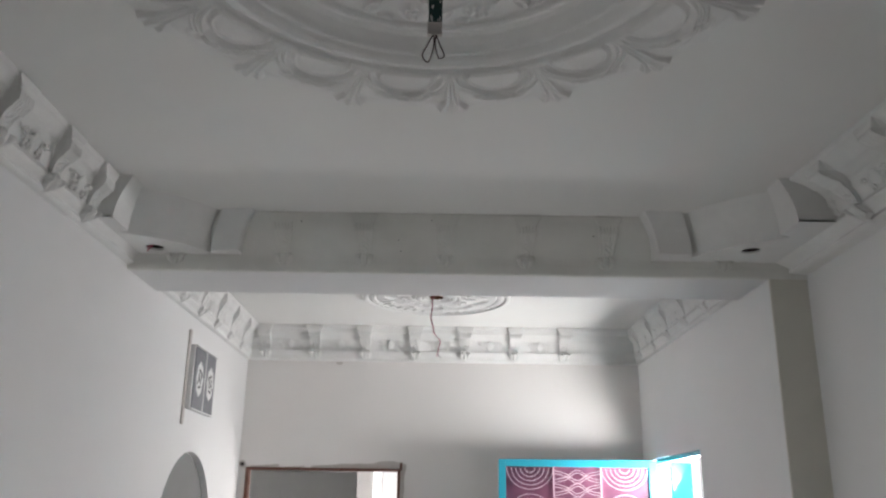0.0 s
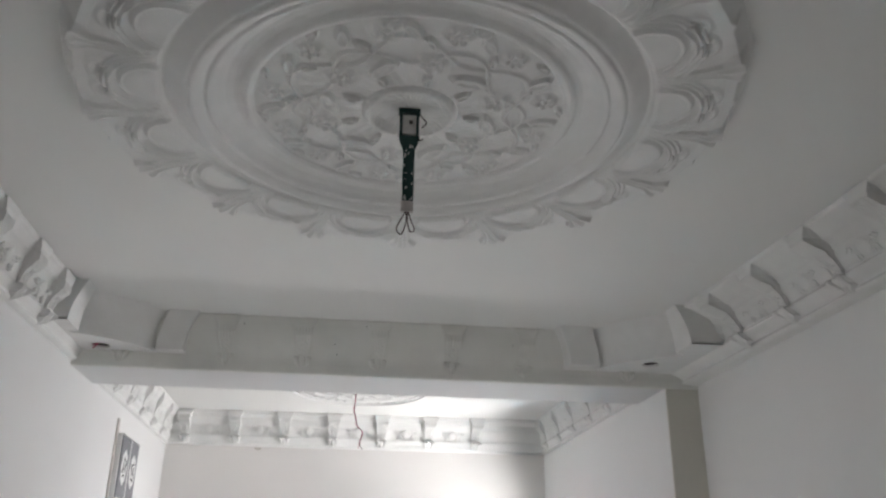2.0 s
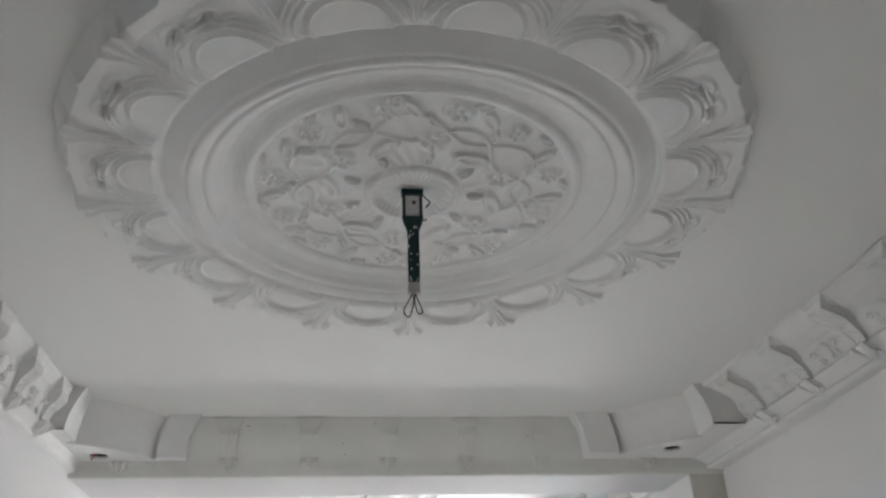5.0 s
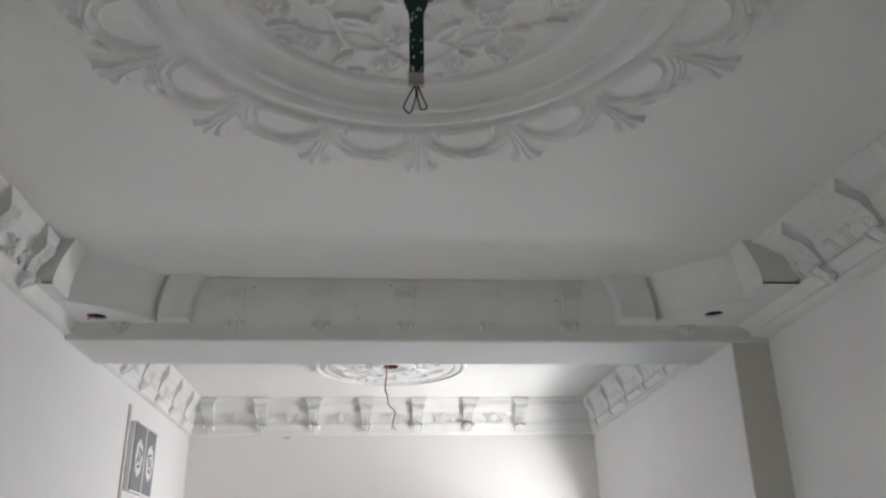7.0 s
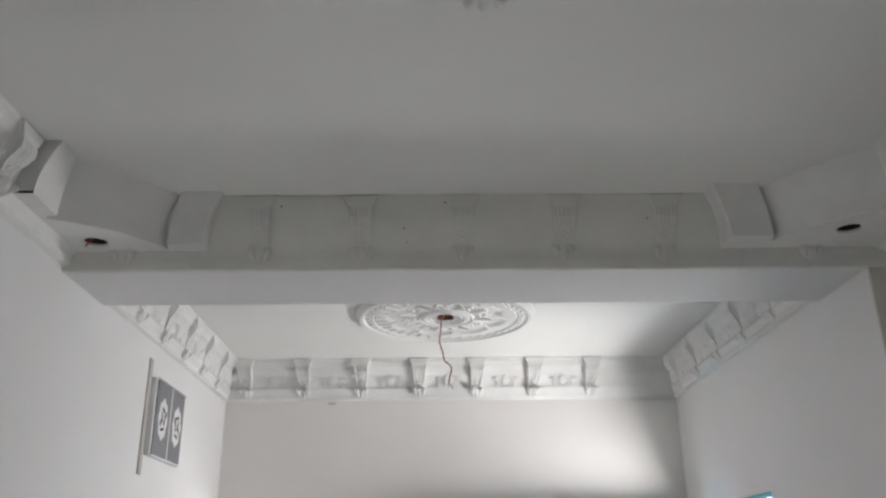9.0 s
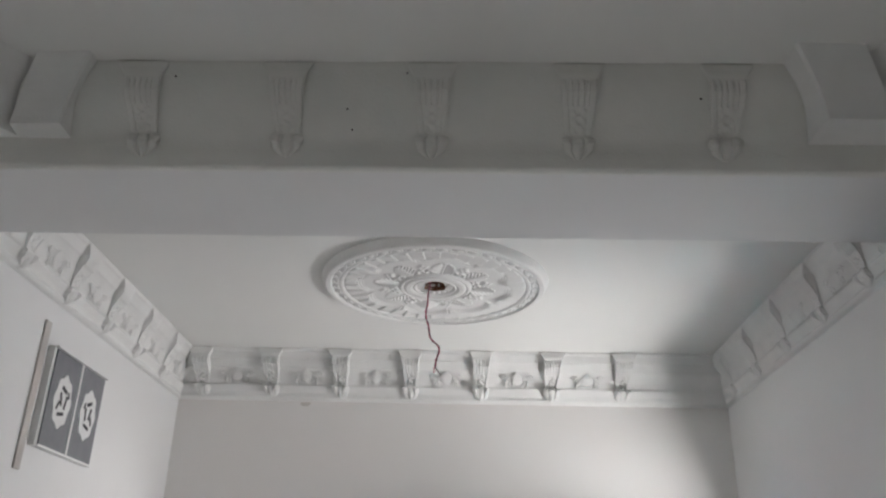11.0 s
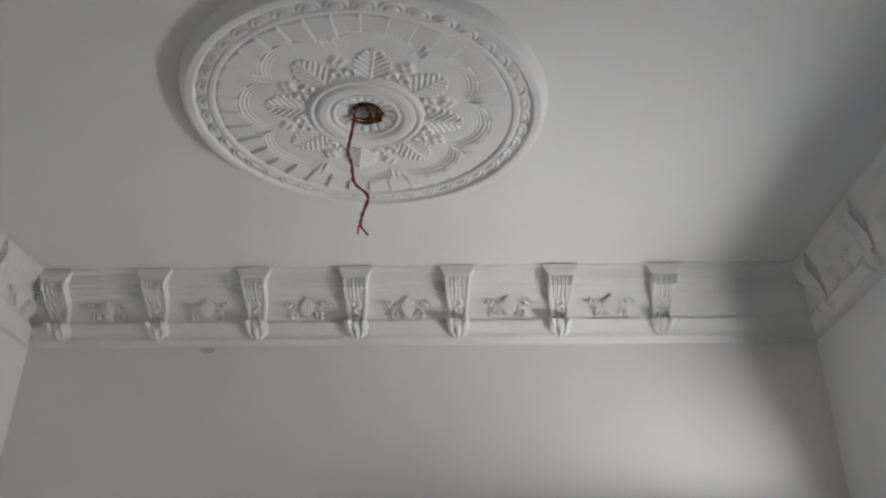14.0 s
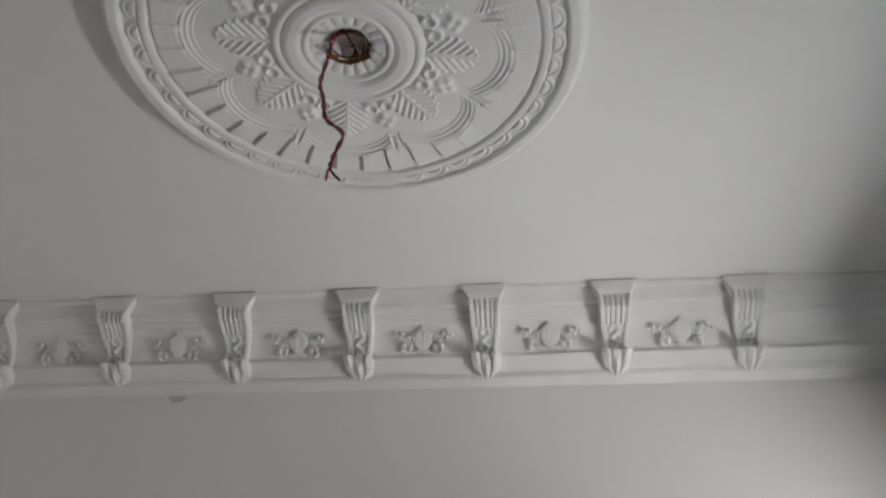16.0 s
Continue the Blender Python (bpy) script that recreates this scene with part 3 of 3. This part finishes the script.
def relief_small(r, th):
    h = np.interp(r, [0, 0.034, 0.050, 0.064, 0.067, 0.072, 0.077, 0.080, 0.086, 0.100, 0.108, 0.111, 0.114, 0.120, 0.126, 0.130, 0.318, 0.323, 0.330, 0.334, 0.337, 0.360, 0.362, 0.366, 0.380, 0.386, 0.392, 0.396],
                  [0.010, 0.010, 0.012, 0.016, 0.023, 0.025, 0.020, 0.024, 0.028, 0.029, 0.026, 0.022, 0.026, 0.027, 0.022, 0.016, 0.018, 0.026, 0.027, 0.026, 0.021, 0.021, 0.028, 0.031, 0.031, 0.027, 0.014, 0.0])
    plain = h
    # pleated dish round the hole
    h = h + 0.007 * np.abs(np.cos(9 * th)) ** 0.7 * step(r, 0.038, 0.046) * (1 - step(r, 0.060, 0.066))
    # palm leaves with combed leaflets
    k = around(th, 8, 11.0)
    s, q = k * r, (r - 0.128) / (0.216 - 0.128)
    w = (0.037 + 0.004 * np.cos(q * 40)) * np.sqrt(np.clip(np.sin(np.clip(q, 0, 1) * math.pi), 0, 1)) + 0.002
    inside = (1 - step(np.abs(s) / w, 0.85, 1.05)) * (q > 0) * (q < 1)
    comb = np.clip(np.cos((r - 0.9 * np.abs(s)) * math.tau / 0.0150), -0.6, 1)
    h = h + inside * (0.0045 + 0.0034 * comb * step(np.abs(s), 0.003, 0.007)) + 0.0030 * bump(s, 0.0032) * inside
    # hearts and buds between them
    k = around(th, 8, 33.5)
    s = k * r
    for off in (-0.0145, 0.0145):
        h = h + 0.0105 * bump(np.hypot(s - off, r - 0.146) - 0.0105, 0.0042)
    for dx, rr, size in ((0, 0.172, 0.0085), (-0.011, 0.183, 0.0075), (0.011, 0.183, 0.0075), (0, 0.194, 0.0075)):
        h = h + 0.010 * bump(np.hypot(s - dx, r - rr), size)
    # stepped lobed border, square notches between the lobes
    cusp = np.abs(around(th, 8, 33.5)) * 0.24
    lobe = 0.200 + 0.052 * np.abs(np.cos(4 * (th - math.radians(11)))) ** 0.55 + 0.026 * (1 - step(cusp, 0.008, 0.010))
    for d in (0.0, 0.009, 0.018):
        h = h + 0.0036 * step(r - lobe - d, -0.0012, 0.0012) - 0.0024 * bump(r - lobe - d - 0.0045, 0.003)
    # tilted pleats
    kp = around(th, 36, 0) / (math.tau / 36) + 0.5
    ramp = step(r - lobe, 0.019, 0.024) * (1 - step(r, 0.314, 0.319))
    h = h + ramp * (0.0100 * kp - 0.006) * (0.35 + 0.65 * step(r, 0.225, 0.285)) - 0.0075 * step(r, 0.314, 0.319)
    # scales of the rim
    kq = around(th, 42, 2)
    d = np.hypot(kq * r / 0.0265, (r - 0.3365) / 0.0235)
    band = step(r, 0.336, 0.338) * (1 - step(r, 0.360, 0.362))
    h = h + band * (0.011 * np.sqrt(np.clip(1 - d ** 2, 0, 1)) - 0.0075 * bump(d - 0.62, 0.09))
    return plain + 0.72 * (h - plain)


def medallion(name, mid, rings, nth, relief, label, parts, grow=1.0):
    thing = tagged(empty(name, (*mid, C)), label, "ceiling medallion")
    th = np.linspace(0, math.tau, nth, endpoint=False)
    for (pname, r0, r1, nr), text in zip(rings, parts):
        r = np.linspace(r0, r1, nr)
        R, T = np.meshgrid(r, th, indexing="ij")
        H = relief(R, T)
        pts = np.stack([grow * R * np.cos(T), grow * R * np.sin(T), 0.002 - H], -1)
        grid_object(pname, pts, PLASTER, thing, text, closed=True)
    return thing


medallion("ceiling_medallion", MA, [("rosette", 0.004, 0.112, 26), ("flower_field", 0.112, 0.360, 110), ("ring_moulding", 0.360, 0.552, 60), ("leaf_rim", 0.552, 0.772, 140)], 1500, relief_large,
          "large round white plaster ceiling medallion with flowers", ("", "", "", ""))
medallion("ceiling_medallion", MB, [("pleated_dish", 0.034, 0.080, 20), ("ring_moulding", 0.080, 0.128, 30), ("palm_field", 0.128, 0.328, 170), ("shell_rim", 0.328, 0.396, 60)], 1300, relief_small,
          "round white plaster ceiling medallion with a broken hole", ("", "", "", ""), 1.028)


# ---- hanging strap under the large medallion ----
def chandelier_strap():
    thing = tagged(empty("chandelier_strap", (MA[0], MA[1], C - 0.01)), "dark green metal chandelier strap splashed with plaster", "strap")
    bm = bmesh.new()
    ws = [(-0.070, 0.024), (-0.085, 0.021), (-0.105, 0.0135), (-0.130, 0.0125), (-0.180, 0.0130), (-0.225, 0.0125), (-0.245, 0.0120)]
    rnd2 = random.Random(5)
    rings = []
    for z, w in ws:
        o = rnd2.uniform(-0.001, 0.001)
        rings.append([bm.verts.new(p) for p in ((-w + o, -0.004, z), (w + o, -0.004, z), (w + o, 0.004, z), (-w + o, 0.004, z))])
    for a, b in zip(rings, rings[1:]):
        for k in range(4):
            bm.faces.new((a[k], a[(k + 1) % 4], b[(k + 1) % 4], b[k]))
    bm.faces.new(rings[0]), bm.faces.new(rings[-1])
    strap = part("strap", bm, GREEN, thing)
    part("bracket", boxes((-0.025, 0.025, -0.006, 0.012, -0.012, 0.004), (-0.0225, -0.016, -0.005, 0.006, -0.072, -0.010), (0.016, 0.0225, -0.005, 0.006, -0.072, -0.010), bevel=0.0012), GREEN, thing, "dark metal bracket at the ceiling")
    part("plug", boxes((-0.0165, 0.0165, -0.0055, 0.006, -0.066, -0.016), bevel=0.003), SPLASH, thing, "pale dried plaster in the bracket")
    bm = bmesh.new()
    bmesh.ops.create_cone(bm, cap_ends=True, segments=12, radius1=0.004, radius2=0.004, depth=0.005, matrix=pose(0.003, -0.007, -0.036, 90))
    part("bolt", bm, DARK, thing)
    for k in range(16):
        z, x, w = rnd2.uniform(-0.235, -0.09), rnd2.uniform(-0.010, 0.010), rnd2.uniform(0.001, 0.0028)
        bm = bmesh.new()
        bmesh.ops.create_icosphere(bm, subdivisions=1, radius=1, matrix=pose(x, -0.0042, z, 0, rnd2.uniform(-20, 20), 0) @ Matrix.Diagonal((w, 0.0007, w * rnd2.uniform(1.2, 3.5), 1)))
        part("plaster_fleck", bm, SPLASH, strap)
    part("end_clamp", boxes((-0.0135, 0.0135, -0.0055, 0.0055, -0.262, -0.236), bevel=0.001), MORTAR, thing, "grey crusted end clamp")
    bm = bmesh.new()
    tube(bm, smooth_line([(0.020, 0, -0.004), (0.034, 0.004, -0.020), (0.040, 0.002, -0.030), (0.030, -0.002, -0.046)]), 0.0014)
    part("loose_wire", bm, DARKWIRE, thing, smooth=True)
    bm = bmesh.new()
    tube(bm, smooth_line([(0.016, 0, -0.074), (0.026, -0.006, -0.082), (0.031, -0.006, -0.078)]), 0.0016)
    part("wire_stub", bm, DARKWIRE, thing, smooth=True)
    for side, w, low in ((-1, 0.017, -0.316), (1, 0.013, -0.308)):
        bm = bmesh.new()
        loop = [(0.002 * side, 0, -0.258), (side * w * 0.75, 0.002, -0.280), (side * (w + 0.005), 0.003, -0.302), (side * w * 0.75, 0.002, low), (side * 0.006, 0, -0.304), (0.001 * side, -0.002, -0.280), (0.003 * side, -0.002, -0.258)]
        tube(bm, smooth_line(loop), 0.0013)
        part("wire_loop", bm, DARKWIRE, thing, smooth=True)


chandelier_strap()


# ---- cable and broken hole of the small medallion ----
def hanging_cable():
    thing = tagged(empty("hanging_cable", (0, 0, 0)), "twisted red and brown cable hanging from the ceiling hole", "cable")
    spine = smooth_line([(-0.060, 4.440, 2.880), (-0.072, 4.425, 2.835), (-0.076, 4.418, 2.775), (-0.081, 4.414, 2.722), (-0.070, 4.408, 2.680), (-0.061, 4.402, 2.634), (-0.031, 4.397, 2.598), (-0.040, 4.394, 2.553), (-0.043, 4.392, 2.525)], 14)
    ends = {0: [(-0.046, 4.392, 2.508)], 1: [(-0.034, 4.390, 2.514), (-0.025, 4.388, 2.503)]}
    for k, m in ((0, REDWIRE), (1, BROWNWIRE)):
        pts = []
        for j, p in enumerate(spine):
            a = j * 0.42 + k * math.pi
            w = 0.0021 if j > 20 else 0.0021 + 0.002 * (20 - j) / 20
            pts.append(p + w * Vector((math.cos(a), math.sin(a), 0)))
        bm = bmesh.new()
        tube(bm, pts + [Vector(q) for q in ends[k]], 0.0019, 7)
        part("strand", bm, m, thing, smooth=True)
    bm = bmesh.new()
    tube(bm, smooth_line([(-0.072, 4.424, 2.826), (-0.088, 4.420, 2.815), (-0.100, 4.422, 2.818)]), 0.0024)
    tube(bm, smooth_line([(-0.074, 4.424, 2.815), (-0.090, 4.416, 2.806), (-0.093, 4.412, 2.803)]), 0.0020)
    part("loose_end", bm, SPLASH, thing, "pale plaster-coated wire end", smooth=True)


hanging_cable()


def broken_hole():
    thing = tagged(empty("ceiling_hole_lining", (*HOLE, C)), "broken brown clay edge of the ceiling hole", "hole")
    rnd3 = random.Random(8)
    n, rows = 36, [(-0.016, 0.036), (-0.012, 0.031), (0.0, 0.030), (0.03, 0.032), (0.08, 0.034), (0.10, 0.034)]
    pts = np.zeros((len(rows), n, 3))
    for i, (z, r) in enumerate(rows):
        for j in range(n):
            a = math.tau * j / n
            q = r * (1 + rnd3.uniform(-0.09, 0.09)) * (1 + 0.10 * math.cos(2 * a + 0.6))
            pts[i, j] = (q * math.cos(a), q * math.sin(a) * 1.08, z + rnd3.uniform(-0.002, 0.002))
    grid_object("clay_lining", pts, CLAY, thing, "", closed=True)
    bm = bmesh.new()
    bmesh.ops.create_circle(bm, cap_ends=True, segments=24, radius=0.036, matrix=Matrix.Translation((0.006, 0.002, 0.022)))
    part("mortar_back", bm, CAVITY, thing, "pale mortar inside the hole")
    bm = bmesh.new()
    tube(bm, smooth_line([(-0.010, -0.02, 0.024), (0.0, -0.004, 0.002), (0.006, 0.006, 0.0), (-0.004, 0.022, 0.016)]), 0.0018)
    part("hook_wire", bm, DARKWIRE, thing, smooth=True)


broken_hole()


# ---- plaque on the left wall ----
def wall_plaque():
    y0, y1, z0, z1 = 4.118, 4.665, 2.125, 2.585
    thing = tagged(empty("wall_plaque", (XL, 0, 0)), "white wall plaque with two dark grey ornamented tiles", "plaque")
    part("board", boxes((0.0, 0.0215, 4.176, 4.580, 2.203, 2.518), bevel=0.002), WALL, thing, "white backing board")
    part("side_batten", boxes((0.0, 0.007, y0, y0 + 0.036, z0, z1), bevel=0.002), MORTAR, thing, "narrow upright grey batten")
    for k, (a, b) in enumerate(((4.190, 4.372), (4.386, 4.568))):
        tile = part("tile", boxes((0.022, 0.027, a, b, 2.210, 2.512), bevel=0.0012), TILE, thing, "dark grey tile")
        my, mz = (a + b) / 2, 2.361
        bm = plate([(my + 0.058 * (1 + 0.06 * math.cos(8 * t)) * math.cos(t), mz + 0.083 * (1 + 0.06 * math.cos(8 * t)) * math.sin(t)) for t in (math.tau * j / 48 for j in range(48))], [], 0.0022, upright_x(0.027))
        badge = part("badge", bm, WALL, tile, "white scalloped badge")
        bm = bmesh.new()
        marks = ((0.0, 0.038, 0.030, 0.010, 20), (-0.020, 0.0, 0.009, 0.036, 10), (0.014, 0.006, 0.009, 0.034, -18), (0.0, -0.040, 0.034, 0.009, -12), (0.028, -0.016, 0.008, 0.024, 24), (-0.034, 0.026, 0.007, 0.018, -20))
        for u, v, w, h, tilt in marks:
            g = Matrix.Translation((0.0298, my + u * (1 if k else -1), mz + v)) @ pose(0, 0, 0, tilt * (1 if k else -1), 0, 0) @ Matrix.Diagonal((0.001, 1.25 * w, 1.25 * h, 1))
            bmesh.ops.create_cube(bm, size=1, matrix=g)
        part("stroke", bm, INK, badge, "dark strokes")
    part("joint_strip", boxes((0.022, 0.029, 4.373, 4.385, 2.203, 2.519)), WALL, thing, "white strip between the tiles")
    part("lip", boxes((0.022, 0.034, 4.180, 4.578, 2.513, 2.519)), WALL, thing, "thin white lip")
    part("lip", boxes((0.022, 0.030, 4.183, 4.576, 2.202, 2.209)), WALL, thing, "thin white lip")


wall_plaque()


# ---- street door ----
def street_door():
    frame_thing = tagged(empty("door_frame", (0, 0, 0)), "turquoise painted steel frame in the street doorway", "door frame")
    xo = XR + 0.10
    part("jamb", boxes((XR + 0.004, XR + 0.085, DY1 - 0.045, DY1, 0, DZ - 0.03), bevel=0.004), TEAL, frame_thing)
    part("jamb", boxes((xo, xo + 0.12, DY1 - 0.035, DY1, 0, DZ - 0.02), bevel=0.004), TEAL, frame_thing)
    part("jamb", boxes((xo, xo + 0.05, DY0, DY0 + 0.02, 0, DZ - 0.02), bevel=0.003), TEAL, frame_thing)
    part("head", boxes((XR + 0.012, XR + 0.05, DY0 + 0.004, DY1 - 0.046, DZ - 0.026, DZ - 0.002), bevel=0.004), TEAL, frame_thing)
    # open leaf: frame, purple sheet and ornament
    w, top = 0.935, 2.040
    leaf = tagged(empty("door_leaf", (XR + 0.004, DY1 - 0.075, 0)), "open turquoise metal door with ironwork over purple sheet", "door")
    leaf.matrix_basis = pose(XR + 0.004, DY1 - 0.075, 0, 0, 0, -1.0)
    part("stile", boxes((-0.05, 0, 0, 0.04, 0.02, top), bevel=0.003), TEAL, leaf)
    part("stile", boxes((-w, -w + 0.042, 0, 0.04, 0.02, top), bevel=0.003), TEAL, leaf)
    part("rail", boxes((-w + 0.042, -0.05, 0, 0.04, top - 0.042, top), bevel=0.003), TEAL, leaf)
    part("rail", boxes((-w + 0.042, -0.05, 0, 0.04, 0.02, 0.12), bevel=0.003), TEAL, leaf)
    part("rail", boxes((-w + 0.042, -0.05, 0, 0.04, 0.98, 1.03), bevel=0.003), TEAL, leaf)
    part("sheet", boxes((-w + 0.04, -0.048, 0.020, 0.024, 0.10, top - 0.04)), PURPLE, leaf, "glossy purple sheet")
    x0, x1 = -w + 0.045, -0.053
    third = (x1 - x0) / 3
    for k in (1, 2):
        part("bar", boxes((x0 + third * k - 0.004, x0 + third * k + 0.004, 0.004, 0.014, 0.12, top - 0.042), bevel=0.001), IRON, leaf)
    for col in (0, 2):
        mid = x0 + third * (col + 0.5)
        for row in range(2):
            cz = top - 0.045 - row * 0.27
            for k in range(5):
                r = 0.030 + 0.0265 * k
                bm = bmesh.new()
                tube(bm, [(mid + r * math.cos(a), 0.008, cz - 0.004 - 0.9 * r * math.sin(a)) for a in (math.pi * j / 20 for j in range(21))], 0.0024, 6)
                part("arc", bm, IRON, leaf, smooth=True)
            for k in range(4):
                r = 0.040 + 0.0285 * k
                bm = bmesh.new()
                tube(bm, [(mid + r * math.cos(a), 0.008, cz - 0.266 + 0.9 * r * math.sin(a)) for a in (math.pi * j / 20 for j in range(21))], 0.0024, 6)
                part("arc", bm, IRON, leaf, smooth=True)
    mid = x0 + third * 1.5
    for row in range(6):
        cz = top - 0.06 - 0.075 * row
        for off in (0.0, 0.016):
            bm = bmesh.new()
            tube(bm, smooth_line([(mid - third / 2 + 0.006, 0.008, cz - 0.055 - off), (mid - third / 4, 0.008, cz - 0.040 - off), (mid, 0.008, cz - off), (mid + third / 4, 0.008, cz - 0.040 - off), (mid + third / 2 - 0.006, 0.008, cz - 0.055 - off)], 5), 0.0022, 6)
            part("wave", bm, IRON, leaf, smooth=True)
            bm = bmesh.new()
            tube(bm, smooth_line([(mid - third / 2 + 0.006, 0.010, cz - 0.020 + off), (mid - third / 4, 0.010, cz - 0.036 + off), (mid, 0.010, cz - 0.076 + off), (mid + third / 4, 0.010, cz - 0.036 + off), (mid + third / 2 - 0.006, 0.010, cz - 0.020 + off)], 5), 0.0022, 6)
            part("wave", bm, IRON, leaf, smooth=True)


street_door()


# ---- bare doorway in the far wall ----
def bare_doorway():
    thing = tagged(empty("door_subframe", (0, 0, 0)), "thin rust-red steel subframe in the bare doorway", "door frame")
    x0, x1, z = -1.225, -0.262, 1.985
    part("jamb", boxes((x0, x0 + 0.020, YB - 0.012, YB + 0.06, 0, z)), RUST, thing)
    part("jamb", boxes((x1 - 0.018, x1, YB - 0.012, YB + 0.06, 0, z)), RUST, thing)
    part("head", boxes((x0 + 0.020, x1 - 0.018, YB - 0.012, YB + 0.06, z - 0.016, z)), RUST, thing)
    part("spike", boxes((x1 - 0.004, x1 + 0.010, YB - 0.022, YB - 0.004, z - 0.01, z + 0.035), bevel=0.002), RUST, thing)
    rnd4 = random.Random(4)
    for a, b, lo, hi in ((-0.82, -0.25, 0.012, 0.052), (-1.20, -1.02, 0.006, 0.022), (-1.0, -0.86, 0.003, 0.012)):
        n = 20
        edge = [(a + (b - a) * k / n, z + lo + (hi - lo) * (k / n) * rnd4.uniform(0.6, 1.1)) for k in range(n + 1)]
        part("mortar_patch", plate([(a, z + 0.001), (b, z + 0.001)] + edge[::-1], [], -0.004, upright_y(YB)), MORTAR, thing, "rough grey mortar patch")
    edge = [(x1 + 0.012 + 0.028 * rnd4.uniform(0.5, 1.0) * (1 - k / 12), z + 0.03 - 0.030 * k) for k in range(13)]
    part("mortar_patch", plate([(x1 + 0.001, z - 0.34), (x1 + 0.001, z + 0.03)] + edge, [], -0.004, upright_y(YB)), MORTAR, thing, "rough grey mortar patch")
    box = tagged(empty("junction_box", (-1.248, YB, 2.005)), "small round junction box beside the bare doorway", "junction box")
    bm = bmesh.new()
    bmesh.ops.create_cone(bm, cap_ends=True, segments=20, radius1=0.022, radius2=0.020, depth=0.016, matrix=pose(0, -0.006, 0, 90))
    part("rim", bm, MORTAR, box, smooth=False)
    part("insert", boxes((-0.010, 0.012, -0.017, -0.012, -0.012, 0.006), bevel=0.001), DARK, box)


bare_doorway()


# ---- marks on walls and ceiling ----
def stain(x, z):
    bm = plate([(x + 0.022 * (1 + 0.3 * math.sin(3 * a)) * math.cos(a), z + 0.012 * (1 + 0.3 * math.cos(2 * a)) * math.sin(a)) for a in (math.tau * k / 24 for k in range(24))], [], -0.0025, upright_y(YB))
    tagged(link("plaster_smear", bm, SMEAR), "small beige smear of plaster on the far wall", "smear")


stain(-0.675, 2.640)
